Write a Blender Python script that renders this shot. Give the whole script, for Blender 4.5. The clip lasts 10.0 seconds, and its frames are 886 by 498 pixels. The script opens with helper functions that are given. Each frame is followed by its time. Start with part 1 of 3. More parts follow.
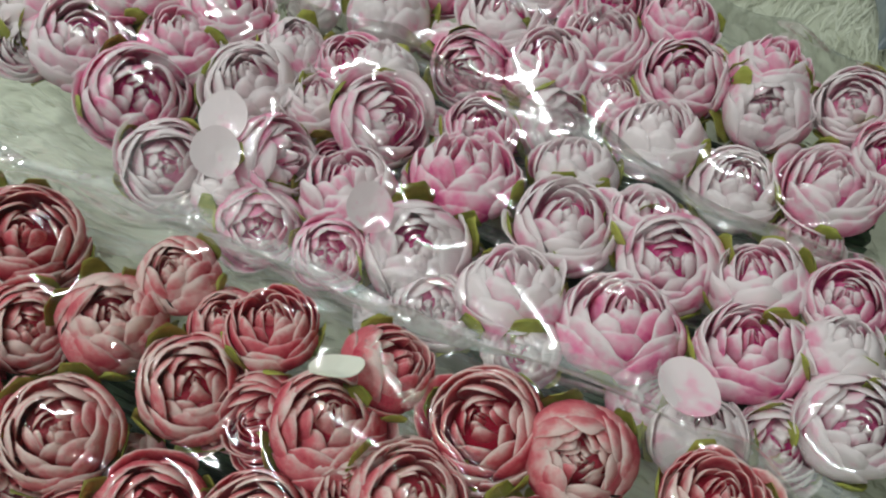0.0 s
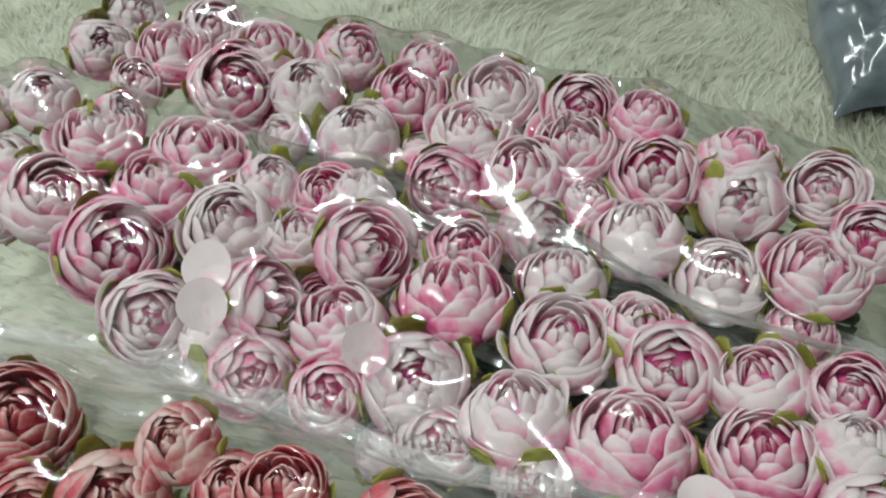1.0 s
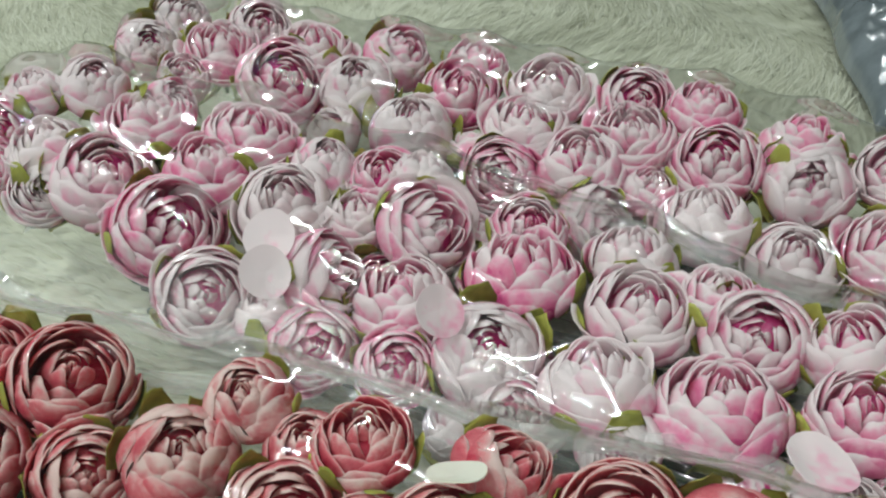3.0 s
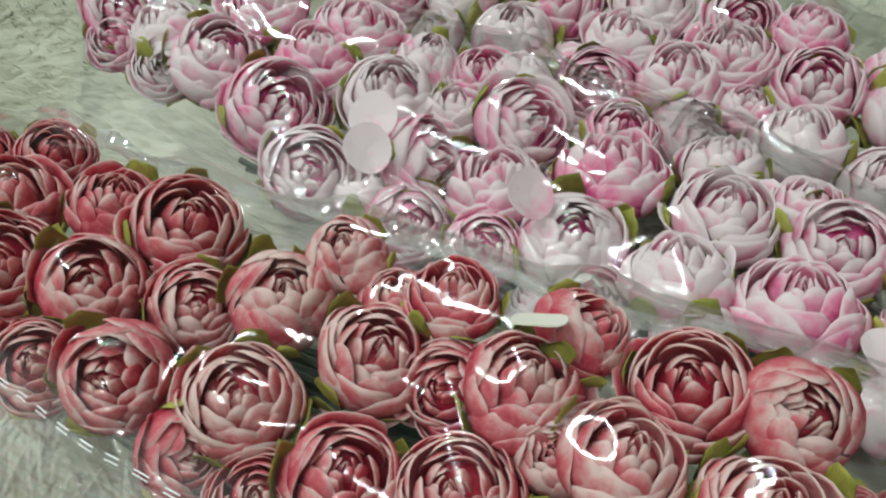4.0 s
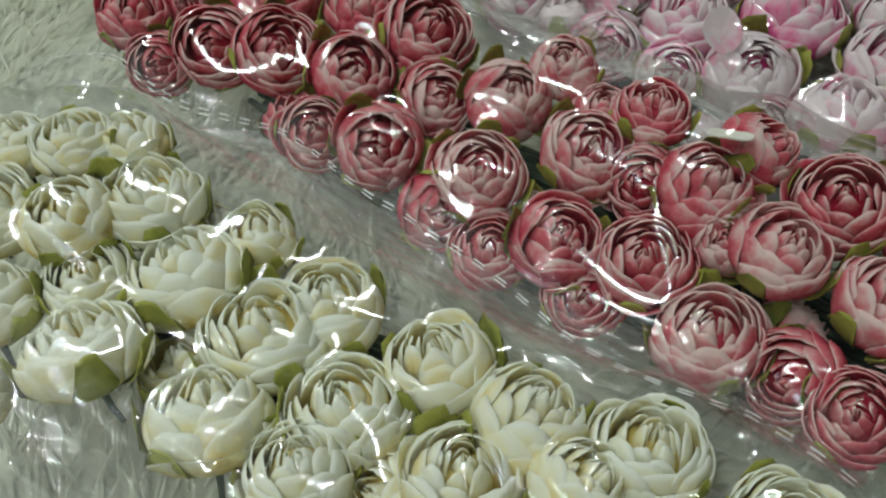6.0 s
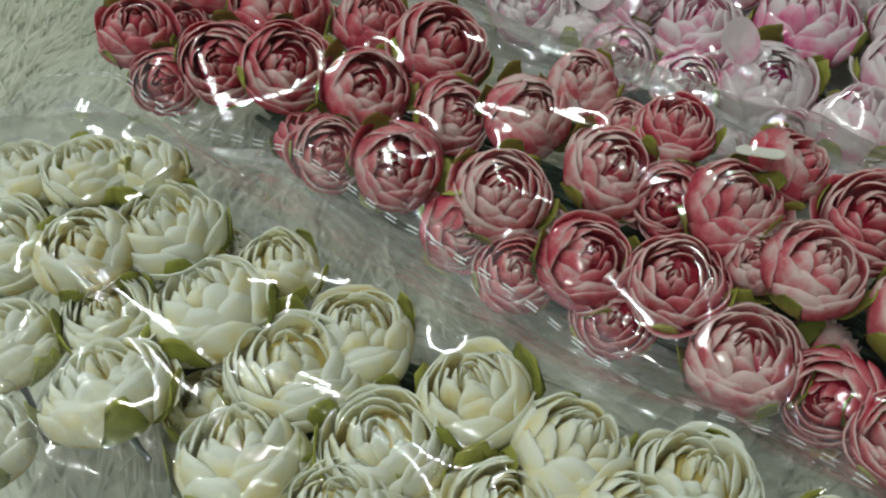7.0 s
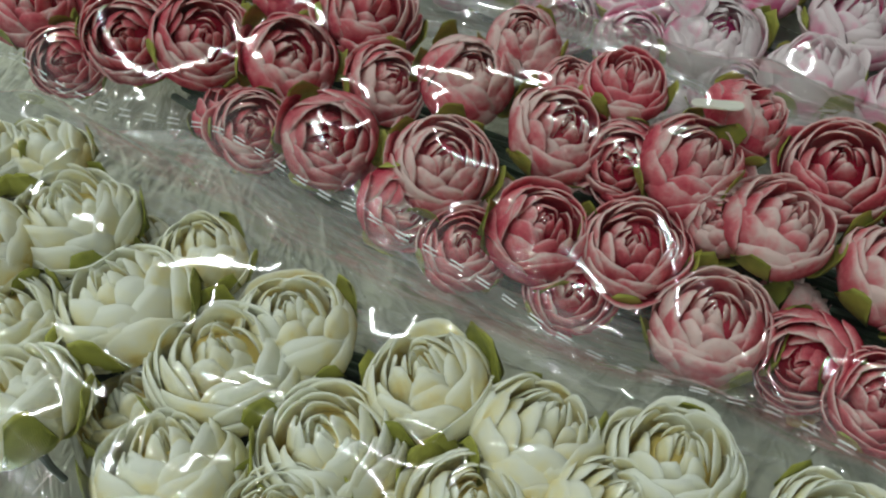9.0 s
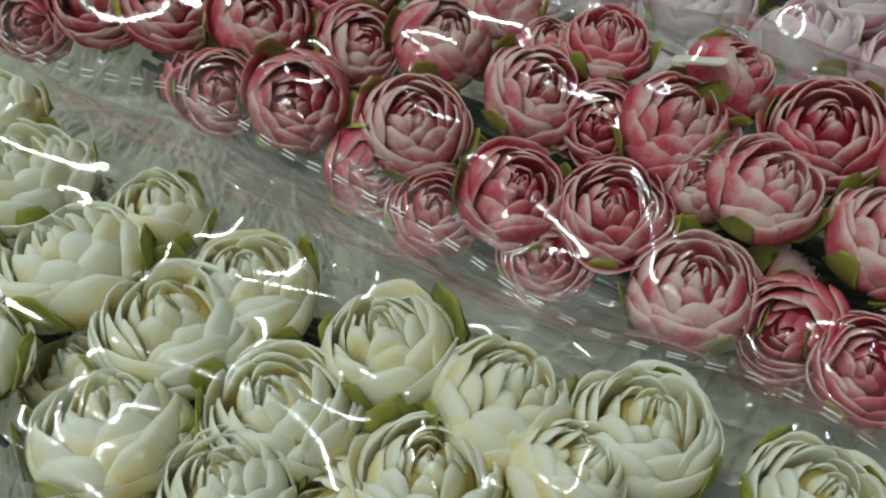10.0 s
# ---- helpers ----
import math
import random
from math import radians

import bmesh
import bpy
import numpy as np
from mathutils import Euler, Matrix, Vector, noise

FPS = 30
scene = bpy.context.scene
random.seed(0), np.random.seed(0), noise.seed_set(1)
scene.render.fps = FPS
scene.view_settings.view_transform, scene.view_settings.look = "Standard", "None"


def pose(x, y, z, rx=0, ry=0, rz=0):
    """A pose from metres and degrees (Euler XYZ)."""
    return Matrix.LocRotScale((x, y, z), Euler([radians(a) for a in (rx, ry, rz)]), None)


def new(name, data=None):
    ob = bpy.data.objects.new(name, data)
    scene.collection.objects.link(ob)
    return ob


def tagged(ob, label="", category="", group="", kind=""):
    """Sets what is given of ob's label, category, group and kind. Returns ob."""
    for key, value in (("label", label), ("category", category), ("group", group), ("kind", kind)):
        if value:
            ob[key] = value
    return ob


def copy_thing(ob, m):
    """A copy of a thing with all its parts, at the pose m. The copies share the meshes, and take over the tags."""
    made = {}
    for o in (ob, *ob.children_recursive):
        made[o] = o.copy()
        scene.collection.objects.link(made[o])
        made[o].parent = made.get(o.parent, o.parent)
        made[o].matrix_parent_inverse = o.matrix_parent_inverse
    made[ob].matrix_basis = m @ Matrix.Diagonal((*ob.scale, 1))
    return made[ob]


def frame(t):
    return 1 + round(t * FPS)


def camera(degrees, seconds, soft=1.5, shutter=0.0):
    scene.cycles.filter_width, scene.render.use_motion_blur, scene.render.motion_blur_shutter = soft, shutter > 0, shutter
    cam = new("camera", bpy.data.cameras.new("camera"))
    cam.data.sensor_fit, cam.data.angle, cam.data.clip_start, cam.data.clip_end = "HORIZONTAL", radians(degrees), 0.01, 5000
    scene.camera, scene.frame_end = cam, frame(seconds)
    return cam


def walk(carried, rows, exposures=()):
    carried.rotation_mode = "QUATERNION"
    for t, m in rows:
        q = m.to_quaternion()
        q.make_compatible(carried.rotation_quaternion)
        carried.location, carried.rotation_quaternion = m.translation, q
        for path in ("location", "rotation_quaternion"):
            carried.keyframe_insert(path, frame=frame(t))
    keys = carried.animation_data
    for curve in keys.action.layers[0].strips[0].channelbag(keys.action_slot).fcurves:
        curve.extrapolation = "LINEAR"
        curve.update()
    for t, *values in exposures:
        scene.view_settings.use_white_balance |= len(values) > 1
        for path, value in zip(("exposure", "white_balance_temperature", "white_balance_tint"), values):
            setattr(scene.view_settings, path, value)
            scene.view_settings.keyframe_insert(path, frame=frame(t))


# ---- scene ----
cam = camera(53.77, 10.0, soft=2.2)
walk(cam, [
    (0.0, pose(-0.0000, 0.0000, 0.2300, 50.00, 0.00, -0.00)),
    (0.5, pose(0.0002, 0.0123, 0.2423, 51.64, 2.54, -2.79)),
    (1.0, pose(-0.0059, 0.0144, 0.2456, 54.36, 3.49, -5.07)),
    (1.5, pose(-0.0190, 0.0157, 0.2399, 56.31, 3.29, -5.90)),
    (2.0, pose(-0.0264, 0.0158, 0.2389, 58.13, 3.16, -6.36)),
    (2.2, pose(-0.0274, 0.0156, 0.2370, 58.35, 3.14, -6.38)),
    (3.3, pose(-0.0376, -0.0019, 0.2049, 59.78, 2.54, -3.79)),
    (3.5, pose(-0.0376, -0.0068, 0.2051, 59.46, 2.56, -2.08)),
    (4.0, pose(-0.0423, -0.0185, 0.1966, 56.79, 1.54, 1.52)),
    (4.5, pose(-0.0492, -0.0292, 0.2027, 53.75, 1.77, 4.61)),
    (5.0, pose(-0.0545, -0.0351, 0.2174, 51.39, 2.70, 6.14)),
    (5.5, pose(-0.0685, -0.0737, 0.2277, 47.94, 1.71, 8.60)),
    (5.7, pose(-0.0685, -0.0760, 0.2283, 46.47, 1.22, 10.76)),
    (6.8, pose(-0.0832, -0.0757, 0.2292, 44.91, 0.58, 9.92)),
    (7.0, pose(-0.0862, -0.0676, 0.2316, 45.04, 1.01, 8.91)),
    (7.5, pose(-0.0865, -0.0571, 0.2175, 44.86, 1.65, 6.21)),
    (8.0, pose(-0.0892, -0.0560, 0.2199, 44.71, 0.95, 4.74)),
    (8.5, pose(-0.0887, -0.0555, 0.2152, 44.40, 0.50, 4.20)),
    (9.0, pose(-0.0888, -0.0543, 0.2132, 44.16, 0.37, 4.02)),
    (9.5, pose(-0.0872, -0.0533, 0.2138, 44.20, 0.26, 3.86)),
    (10.0, pose(-0.0794, -0.0536, 0.1974, 44.32, 0.33, 4.41)),
], exposures=[(0.0, 0.08), (1.0, 0.2), (2.2, 0.12), (3.5, 0.32), (4.5, 0.06), (5.5, -0.28), (10.0, -0.36)])

# ---- light: an unseen closed room, added dark, with tube lamps under its ceiling ----
world = bpy.data.worlds.new("world")
scene.world = world
world.use_nodes = True
world.node_tree.nodes["Background"].inputs[0].default_value = (0.80, 0.88, 0.86, 1)
world.node_tree.nodes["Background"].inputs[1].default_value = 0.01
TUBE_WATTS = 10.2
LAMP_COLOUR = (0.92, 1.0, 0.985)


# ---- materials ----
def material(name):
    m = bpy.data.materials.new(name)
    m.use_nodes = True
    nt = m.node_tree
    return m, nt, nt.nodes["Principled BSDF"]


def node(nt, kind, **inputs):
    n = nt.nodes.new(kind)
    for key, value in inputs.items():
        n.inputs[key.replace("_", " ")].default_value = value
    return n


def ramp(nt, fac, stops):
    n = nt.nodes.new("ShaderNodeValToRGB")
    e = n.color_ramp.elements
    while len(e) < len(stops):
        e.new(0.5)
    for k, (at, colour) in enumerate(stops):
        e[k].position = at
        e[k].color = (*colour, 1)
    nt.links.new(fac, n.inputs[0])
    return n.outputs[0]


def calc(nt, op, a, b):
    n = nt.nodes.new("ShaderNodeMath")
    n.operation = op
    for k, v in enumerate((a, b)):
        if isinstance(v, (int, float)):
            n.inputs[k].default_value = v
        else:
            nt.links.new(v, n.inputs[k])
    return n.outputs[0]


def bump(nt, bsdf, height, strength, distance):
    b = nt.nodes.new("ShaderNodeBump")
    b.inputs["Strength"].default_value = strength
    b.inputs["Distance"].default_value = distance
    nt.links.new(height, b.inputs["Height"])
    nt.links.new(b.outputs[0], bsdf.inputs["Normal"])


def petal_material(name, stops, shift=0.0, thinness=0.4, rim_gain=0.30, deep=0.06):
    """Dyed felt petal: a wash from the root to the rim, an inner face deepened for the shade in the cup, a pale cut
    edge, blotches and nap.
    """
    m, nt, bsdf = material(name)
    uv = nt.nodes.new("ShaderNodeUVMap")
    sep = nt.nodes.new("ShaderNodeSeparateXYZ")
    nt.links.new(uv.outputs[0], sep.inputs[0])
    geo = nt.nodes.new("ShaderNodeNewGeometry")
    info = nt.nodes.new("ShaderNodeObjectInfo")
    blotch = node(nt, "ShaderNodeTexNoise", Scale=150.0, Detail=3.0, Roughness=0.6)
    nap = node(nt, "ShaderNodeTexNoise", Scale=2600.0, Detail=2.0)
    lumps = node(nt, "ShaderNodeTexNoise", Scale=420.0, Detail=2.0)
    for n in (blotch, nap, lumps):
        nt.links.new(geo.outputs["Position"], n.inputs["Vector"])
    inside = calc(nt, "GREATER_THAN", sep.outputs[0], 1.5)
    u = calc(nt, "SUBTRACT", sep.outputs[0], calc(nt, "MULTIPLY", inside, 2.0))
    across = calc(nt, "ABSOLUTE", calc(nt, "SUBTRACT", calc(nt, "MULTIPLY", u, 2.0), 1.0), 0.0)
    v = sep.outputs[1]
    rim = calc(nt, "POWER", calc(nt, "MAXIMUM", calc(nt, "MULTIPLY", across, 0.985), v), 13.0)
    wash = calc(nt, "MULTIPLY", calc(nt, "SUBTRACT", v, 0.74), 0.75)
    fac = calc(nt, "ADD", calc(nt, "MULTIPLY", rim, rim_gain), wash)
    # Inner faces drop a step in colour, taking in the cup's shade.
    fac = calc(nt, "SUBTRACT", fac, calc(nt, "MULTIPLY", inside, deep))
    fac = calc(nt, "ADD", fac, calc(nt, "MULTIPLY", calc(nt, "SUBTRACT", blotch.outputs[0], 0.5), 1.25))
    fac = calc(nt, "ADD", fac, calc(nt, "MULTIPLY", calc(nt, "SUBTRACT", info.outputs["Random"], 0.5), 0.36))
    fac = calc(nt, "ADD", fac, calc(nt, "MULTIPLY", calc(nt, "SUBTRACT", nap.outputs[0], 0.5), 0.4))
    fac = calc(nt, "ADD", fac, 0.5 + shift)
    colour = ramp(nt, fac, stops)
    nt.links.new(colour, bsdf.inputs["Base Color"])
    bsdf.inputs["Roughness"].default_value = 0.85
    bsdf.inputs["Specular IOR Level"].default_value = 0.15
    bump(nt, bsdf, calc(nt, "ADD", nap.outputs[0], lumps.outputs[0]), 0.35, 0.0005)
    thin = nt.nodes.new("ShaderNodeBsdfTranslucent")
    nt.links.new(colour, thin.inputs["Color"])
    mix = node(nt, "ShaderNodeMixShader", Fac=thinness)
    nt.links.new(bsdf.outputs[0], mix.inputs[1])
    nt.links.new(thin.outputs[0], mix.inputs[2])
    nt.links.new(mix.outputs[0], nt.nodes["Material Output"].inputs["Surface"])
    return m


PINK = [(0.0, (0.74, 0.07, 0.29)), (0.25, (0.90, 0.30, 0.50)), (0.5, (0.93, 0.58, 0.69)), (0.74, (0.93, 0.86, 0.86))]
CORAL = [(0.0, (0.42, 0.015, 0.045)), (0.28, (0.66, 0.085, 0.13)), (0.58, (0.80, 0.24, 0.27)), (0.98, (0.90, 0.74, 0.69))]
CREAM = [(0.0, (0.80, 0.64, 0.22)), (0.25, (0.91, 0.85, 0.52)), (0.5, (0.93, 0.92, 0.74)), (0.85, (0.93, 0.95, 0.86))]
# each colour in a few dye lots
PETALS = {
    "pink": [petal_material("pink_felt", PINK), petal_material("pale_pink_felt", PINK, 0.16), petal_material("deep_pink_felt", PINK, -0.12)],
    "coral": [petal_material("coral_felt", CORAL, 0.0), petal_material("pale_coral_felt", CORAL, 0.13), petal_material("deep_coral_felt", CORAL, -0.09)],
    "cream": [petal_material("cream_felt", CREAM, -0.02, 0.35), petal_material("yellow_cream_felt", CREAM, -0.14, 0.35)],
}


LOOSE = {"pink": PETALS["pink"][1], "cream": petal_material("white_felt", CREAM, 0.3)}


def leaf_material():
    m, nt, bsdf = material("olive_cloth")
    geo = nt.nodes.new("ShaderNodeNewGeometry")
    info = nt.nodes.new("ShaderNodeObjectInfo")
    n = node(nt, "ShaderNodeTexNoise", Scale=220.0, Detail=4.0)
    nt.links.new(geo.outputs["Position"], n.inputs["Vector"])
    weave = node(nt, "ShaderNodeTexWave", Scale=1000.0, Distortion=0.4)
    nt.links.new(geo.outputs["Position"], weave.inputs["Vector"])
    fac = calc(nt, "ADD", calc(nt, "MULTIPLY", n.outputs[0], 0.7), calc(nt, "MULTIPLY", info.outputs["Random"], 0.3))
    nt.links.new(ramp(nt, fac, [(0.25, (0.19, 0.21, 0.025)), (0.55, (0.33, 0.34, 0.055)), (0.85, (0.46, 0.47, 0.12))]), bsdf.inputs["Base Color"])
    bsdf.inputs["Roughness"].default_value = 0.7
    bump(nt, bsdf, weave.outputs[1], 0.4, 0.0003)
    return m


def plain(name, dark, light, scale, rough, relief=0.3, depth=0.002, spec=0.5):
    m, nt, bsdf = material(name)
    geo = nt.nodes.new("ShaderNodeNewGeometry")
    n = node(nt, "ShaderNodeTexNoise", Scale=scale, Detail=6.0, Roughness=0.6)
    nt.links.new(geo.outputs["Position"], n.inputs["Vector"])
    nt.links.new(ramp(nt, n.outputs[0], [(0.3, dark), (0.7, light)]), bsdf.inputs["Base Color"])
    bsdf.inputs["Roughness"].default_value = rough
    bsdf.inputs["Specular IOR Level"].default_value = spec
    bump(nt, bsdf, n.outputs[0], relief, depth)
    return m


def fur_material():
    m, nt, bsdf = material("faux_fur")
    geo = nt.nodes.new("ShaderNodeNewGeometry")
    n = node(nt, "ShaderNodeTexNoise", Scale=9.0, Detail=4.0)
    nt.links.new(geo.outputs["Position"], n.inputs["Vector"])
    fac = calc(nt, "ADD", calc(nt, "MULTIPLY", n.outputs[0], 0.55), calc(nt, "MULTIPLY", geo.outputs["Random Per Island"], 0.4))
    nt.links.new(ramp(nt, fac, [(0.2, (0.33, 0.34, 0.24)), (0.5, (0.51, 0.525, 0.41)), (0.9, (0.68, 0.70, 0.60))]), bsdf.inputs["Base Color"])
    bsdf.inputs["Roughness"].default_value = 0.75
    bsdf.inputs["Specular IOR Level"].default_value = 0.2
    return m


def film_material(name="clear_film", milk=0.012, margin_glare=0.0):
    """Thin clear wrapping film: see-through, with a gloss that grows at glancing angles and a faint haze, painted
    stronger in the creased margins for the light they scatter.
    """
    m, nt, bsdf = material(name)
    out = nt.nodes["Material Output"]
    geo = nt.nodes.new("ShaderNodeNewGeometry")
    clear = node(nt, "ShaderNodeBsdfTransparent", Color=(0.985, 0.99, 0.985, 1))
    gloss = node(nt, "ShaderNodeBsdfGlossy", Color=(1, 1, 1, 1), Roughness=0.035)
    n1 = node(nt, "ShaderNodeTexNoise", Scale=60.0, Detail=3.0)
    n2 = node(nt, "ShaderNodeTexNoise", Scale=420.0, Detail=2.0)
    for n in (n1, n2):
        nt.links.new(geo.outputs["Position"], n.inputs["Vector"])
    b = node(nt, "ShaderNodeBump", Strength=0.03, Distance=0.001)
    nt.links.new(calc(nt, "ADD", n1.outputs[0], calc(nt, "MULTIPLY", n2.outputs[0], 0.12)), b.inputs["Height"])
    nt.links.new(b.outputs[0], gloss.inputs["Normal"])
    fres = node(nt, "ShaderNodeFresnel", IOR=1.5)
    nt.links.new(b.outputs[0], fres.inputs["Normal"])
    haze = node(nt, "ShaderNodeBsdfDiffuse", Color=(0.9, 0.92, 0.9, 1))
    streak = node(nt, "ShaderNodeTexNoise", Scale=1.0, Detail=5.0, Roughness=0.65)
    uv = nt.nodes.new("ShaderNodeUVMap")
    sep = nt.nodes.new("ShaderNodeSeparateXYZ")
    nt.links.new(uv.outputs[0], sep.inputs[0])
    long_way = node(nt, "ShaderNodeMapping", Scale=(22.0, 95.0, 1.0))
    nt.links.new(uv.outputs[0], long_way.inputs["Vector"])
    nt.links.new(long_way.outputs[0], streak.inputs["Vector"])
    side = calc(nt, "ABSOLUTE", calc(nt, "SUBTRACT", calc(nt, "MULTIPLY", sep.outputs[1], 2.0), 1.0), 0.0)
    margin = calc(nt, "MINIMUM", calc(nt, "MAXIMUM", calc(nt, "MULTIPLY", calc(nt, "SUBTRACT", side, 0.58), 4.0), 0.0), 1.0)
    cloud = calc(nt, "POWER", streak.outputs[0], 2.2)
    # Streaky white haze stands in for light caught by layered, creased film.
    amount = calc(nt, "MULTIPLY", cloud, calc(nt, "ADD", calc(nt, "MULTIPLY", margin, margin_glare * 4), milk * 4))
    mix1 = nt.nodes.new("ShaderNodeMixShader")
    nt.links.new(amount, mix1.inputs[0])
    nt.links.new(clear.outputs[0], mix1.inputs[1])
    nt.links.new(haze.outputs[0], mix1.inputs[2])
    mix2 = nt.nodes.new("ShaderNodeMixShader")
    nt.links.new(calc(nt, "MINIMUM", calc(nt, "MULTIPLY", fres.outputs[0], 0.95), 0.4), mix2.inputs[0])
    nt.links.new(mix1.outputs[0], mix2.inputs[1])
    nt.links.new(gloss.outputs[0], mix2.inputs[2])
    nt.links.new(mix2.outputs[0], out.inputs["Surface"])
    return m


LEAF = leaf_material()
STEM = plain("green_stem_paper", (0.012, 0.03, 0.012), (0.03, 0.06, 0.022), 300.0, 0.6)
FUR = fur_material()
FILM = film_material("clear_film", 0.004, 0.14)
# Whiter haze put into the seams for the bright lines along their folds.
SEAM = film_material("seam_film", 0.16)
MARK = plain("pressed_film", (0.70, 0.73, 0.71), (0.85, 0.87, 0.85), 200.0, 0.3)
# Unseen room shell, kept dark to limit film reflections and shadow fill.
WALL = plain("dark_wall_paint", (0.10, 0.108, 0.102), (0.14, 0.148, 0.142), 3.0, 0.8)
FLOOR = plain("grey_floor", (0.16, 0.17, 0.17), (0.24, 0.25, 0.24), 8.0, 0.5)
DARK_PACK = plain("dark_pack_film", (0.045, 0.06, 0.065), (0.26, 0.30, 0.32), 9.0, 0.16, 0.5, 0.004)
lit, lit_nt, lit_bsdf = material("lamp_cover")
lit_bsdf.inputs["Base Color"].default_value = (0.85, 0.86, 0.85, 1)


# ---- mesh helpers ----
def part(name, mesh, mat, parent=None, label=""):
    ob = new(name, mesh)
    if mat and not mesh.materials:
        mesh.materials.append(mat)
    ob.parent = parent
    return tagged(ob, label)


def mesh_of(name, verts, faces, uvs=None, smooth=True, crisp=True):
    me = bpy.data.meshes.new(name)
    me.from_pydata([tuple(v) for v in verts], [], [tuple(f) for f in faces])
    if uvs is not None:
        layer = me.uv_layers.new(name="UVMap")
        idx = np.zeros(len(me.loops), dtype=np.int32)
        me.loops.foreach_get("vertex_index", idx)
        layer.data.foreach_set("uv", np.asarray(uvs, dtype=np.float32)[idx].ravel())
    me.polygons.foreach_set("use_smooth", [smooth] * len(me.polygons))
    me.update()
    if crisp:
        me.set_sharp_from_angle(angle=radians(48))
    return me


def box_mesh(name, x0, y0, z0, x1, y1, z1, bevel=0.0):
    bm = bmesh.new()
    bmesh.ops.create_cube(bm, size=1.0)
    for v in bm.verts:
        v.co = Vector(((x0 + x1) / 2 + v.co.x * (x1 - x0), (y0 + y1) / 2 + v.co.y * (y1 - y0), (z0 + z1) / 2 + v.co.z * (z1 - z0)))
    if bevel:
        bmesh.ops.bevel(bm, geom=bm.edges[:], offset=bevel, segments=2, affect="EDGES")
    me = bpy.data.meshes.new(name)
    bm.to_mesh(me)
    bm.free()
    return me


def tube(points, radii, sides=7):
    """Vertices and faces of a round tube along the points."""
    verts, faces = [], []
    for k, p in enumerate(points):
        d = (Vector(points[min(k + 1, len(points) - 1)]) - Vector(points[max(k - 1, 0)])).normalized()
        q = d.to_track_quat("Z", "X")
        for s in range(sides):
            a = 2 * math.pi * s / sides
            verts.append(Vector(p) + q @ Vector((math.cos(a), math.sin(a), 0)) * radii[k])
    for k in range(len(points) - 1):
        for s in range(sides):
            a, b = k * sides + s, k * sides + (s + 1) % sides
            faces.append((a, b, b + sides, a + sides))
    faces.append(tuple(range(sides))[::-1])
    faces.append(tuple(range((len(points) - 1) * sides, len(points) * sides)))
    return verts, faces


# ---- the setting ----
def setting():
    half, high = 2.6, 2.25
    t = 0.1
    walls = {
        "wall_north": (-half, half, 0, half, half + t, high),
        "wall_south": (-half, -half - t, 0, half, -half, high),
        "wall_east": (half, -half - t, 0, half + t, half + t, high),
        "wall_west": (-half - t, -half - t, 0, -half, half + t, high),
    }
    base = -0.75
    for name, (x0, y0, z0, x1, y1, z1) in walls.items():
        tagged(part(name, box_mesh(name, x0, y0, base, x1, y1, base + high), WALL), "unseen dark grey wall added to close the room", "wall", kind="structure")
    tagged(part("ceiling", box_mesh("ceiling", -half - t, -half - t, base + high, half + t, half + t, base + high + t), WALL), "unseen dark grey ceiling added to close the room", "ceiling", kind="structure")
    tagged(part("floor", box_mesh("floor", -half - t, -half - t, base - t, half + t, half + t, base), FLOOR), "plain grey shop floor", "floor", kind="structure")
    return base + high


CEILING = setting()


def tube_lamp(x, y, along):
    """A batten with a tube under it; the light itself is an area lamp of the tube's size."""
    lamp = new("ceiling_lamp")
    lamp.matrix_basis = pose(x, y, CEILING, 0, 0, along)
    part("housing", box_mesh("housing", -0.62, -0.04, -0.045, 0.62, 0.04, 0.0, 0.006), lit, lamp)
    data = bpy.data.lights.new("tube", "AREA")
    data.shape, data.size, data.size_y = "RECTANGLE", 1.1, 0.015
    data.energy, data.color = TUBE_WATTS, LAMP_COLOUR
    light = new("tube_light", data)
    light.matrix_basis = pose(x, y, CEILING - 0.06, 0, 0, along)
    return tagged(lamp, "white ceiling batten lamp with a bright tube", "ceiling lamp", "ceiling lamps")


# Unseen tubes set by the bag film's streaks; the last added for far glints.
for lamp_x, lamp_y, lamp_turn in ((-1.4, 0.2, 82), (-0.5, -0.3, 95), (-0.4, 1.6, 90), (-1.3, -1.3, 86), (0.1, -1.4, 93), (0.5, 2.1, 70)):
    tube_lamp(lamp_x, lamp_y, lamp_turn)


def table():
    """The low stand that carries the rug."""
    t = new("display_table")
    part("tabletop", box_mesh("tabletop", -0.85, -0.45, -0.05, 0.95, 1.35, -0.016, 0.004), FLOOR, t)
    for x in (-0.78, 0.88):
        for y in (-0.38, 1.28):
            part("leg", box_mesh("leg", x - 0.03, y - 0.03, -0.75, x + 0.03, y + 0.03, -0.05, 0.003), FLOOR, t)
    tagged(t, "plain grey display table under a fur rug", "table")


table()


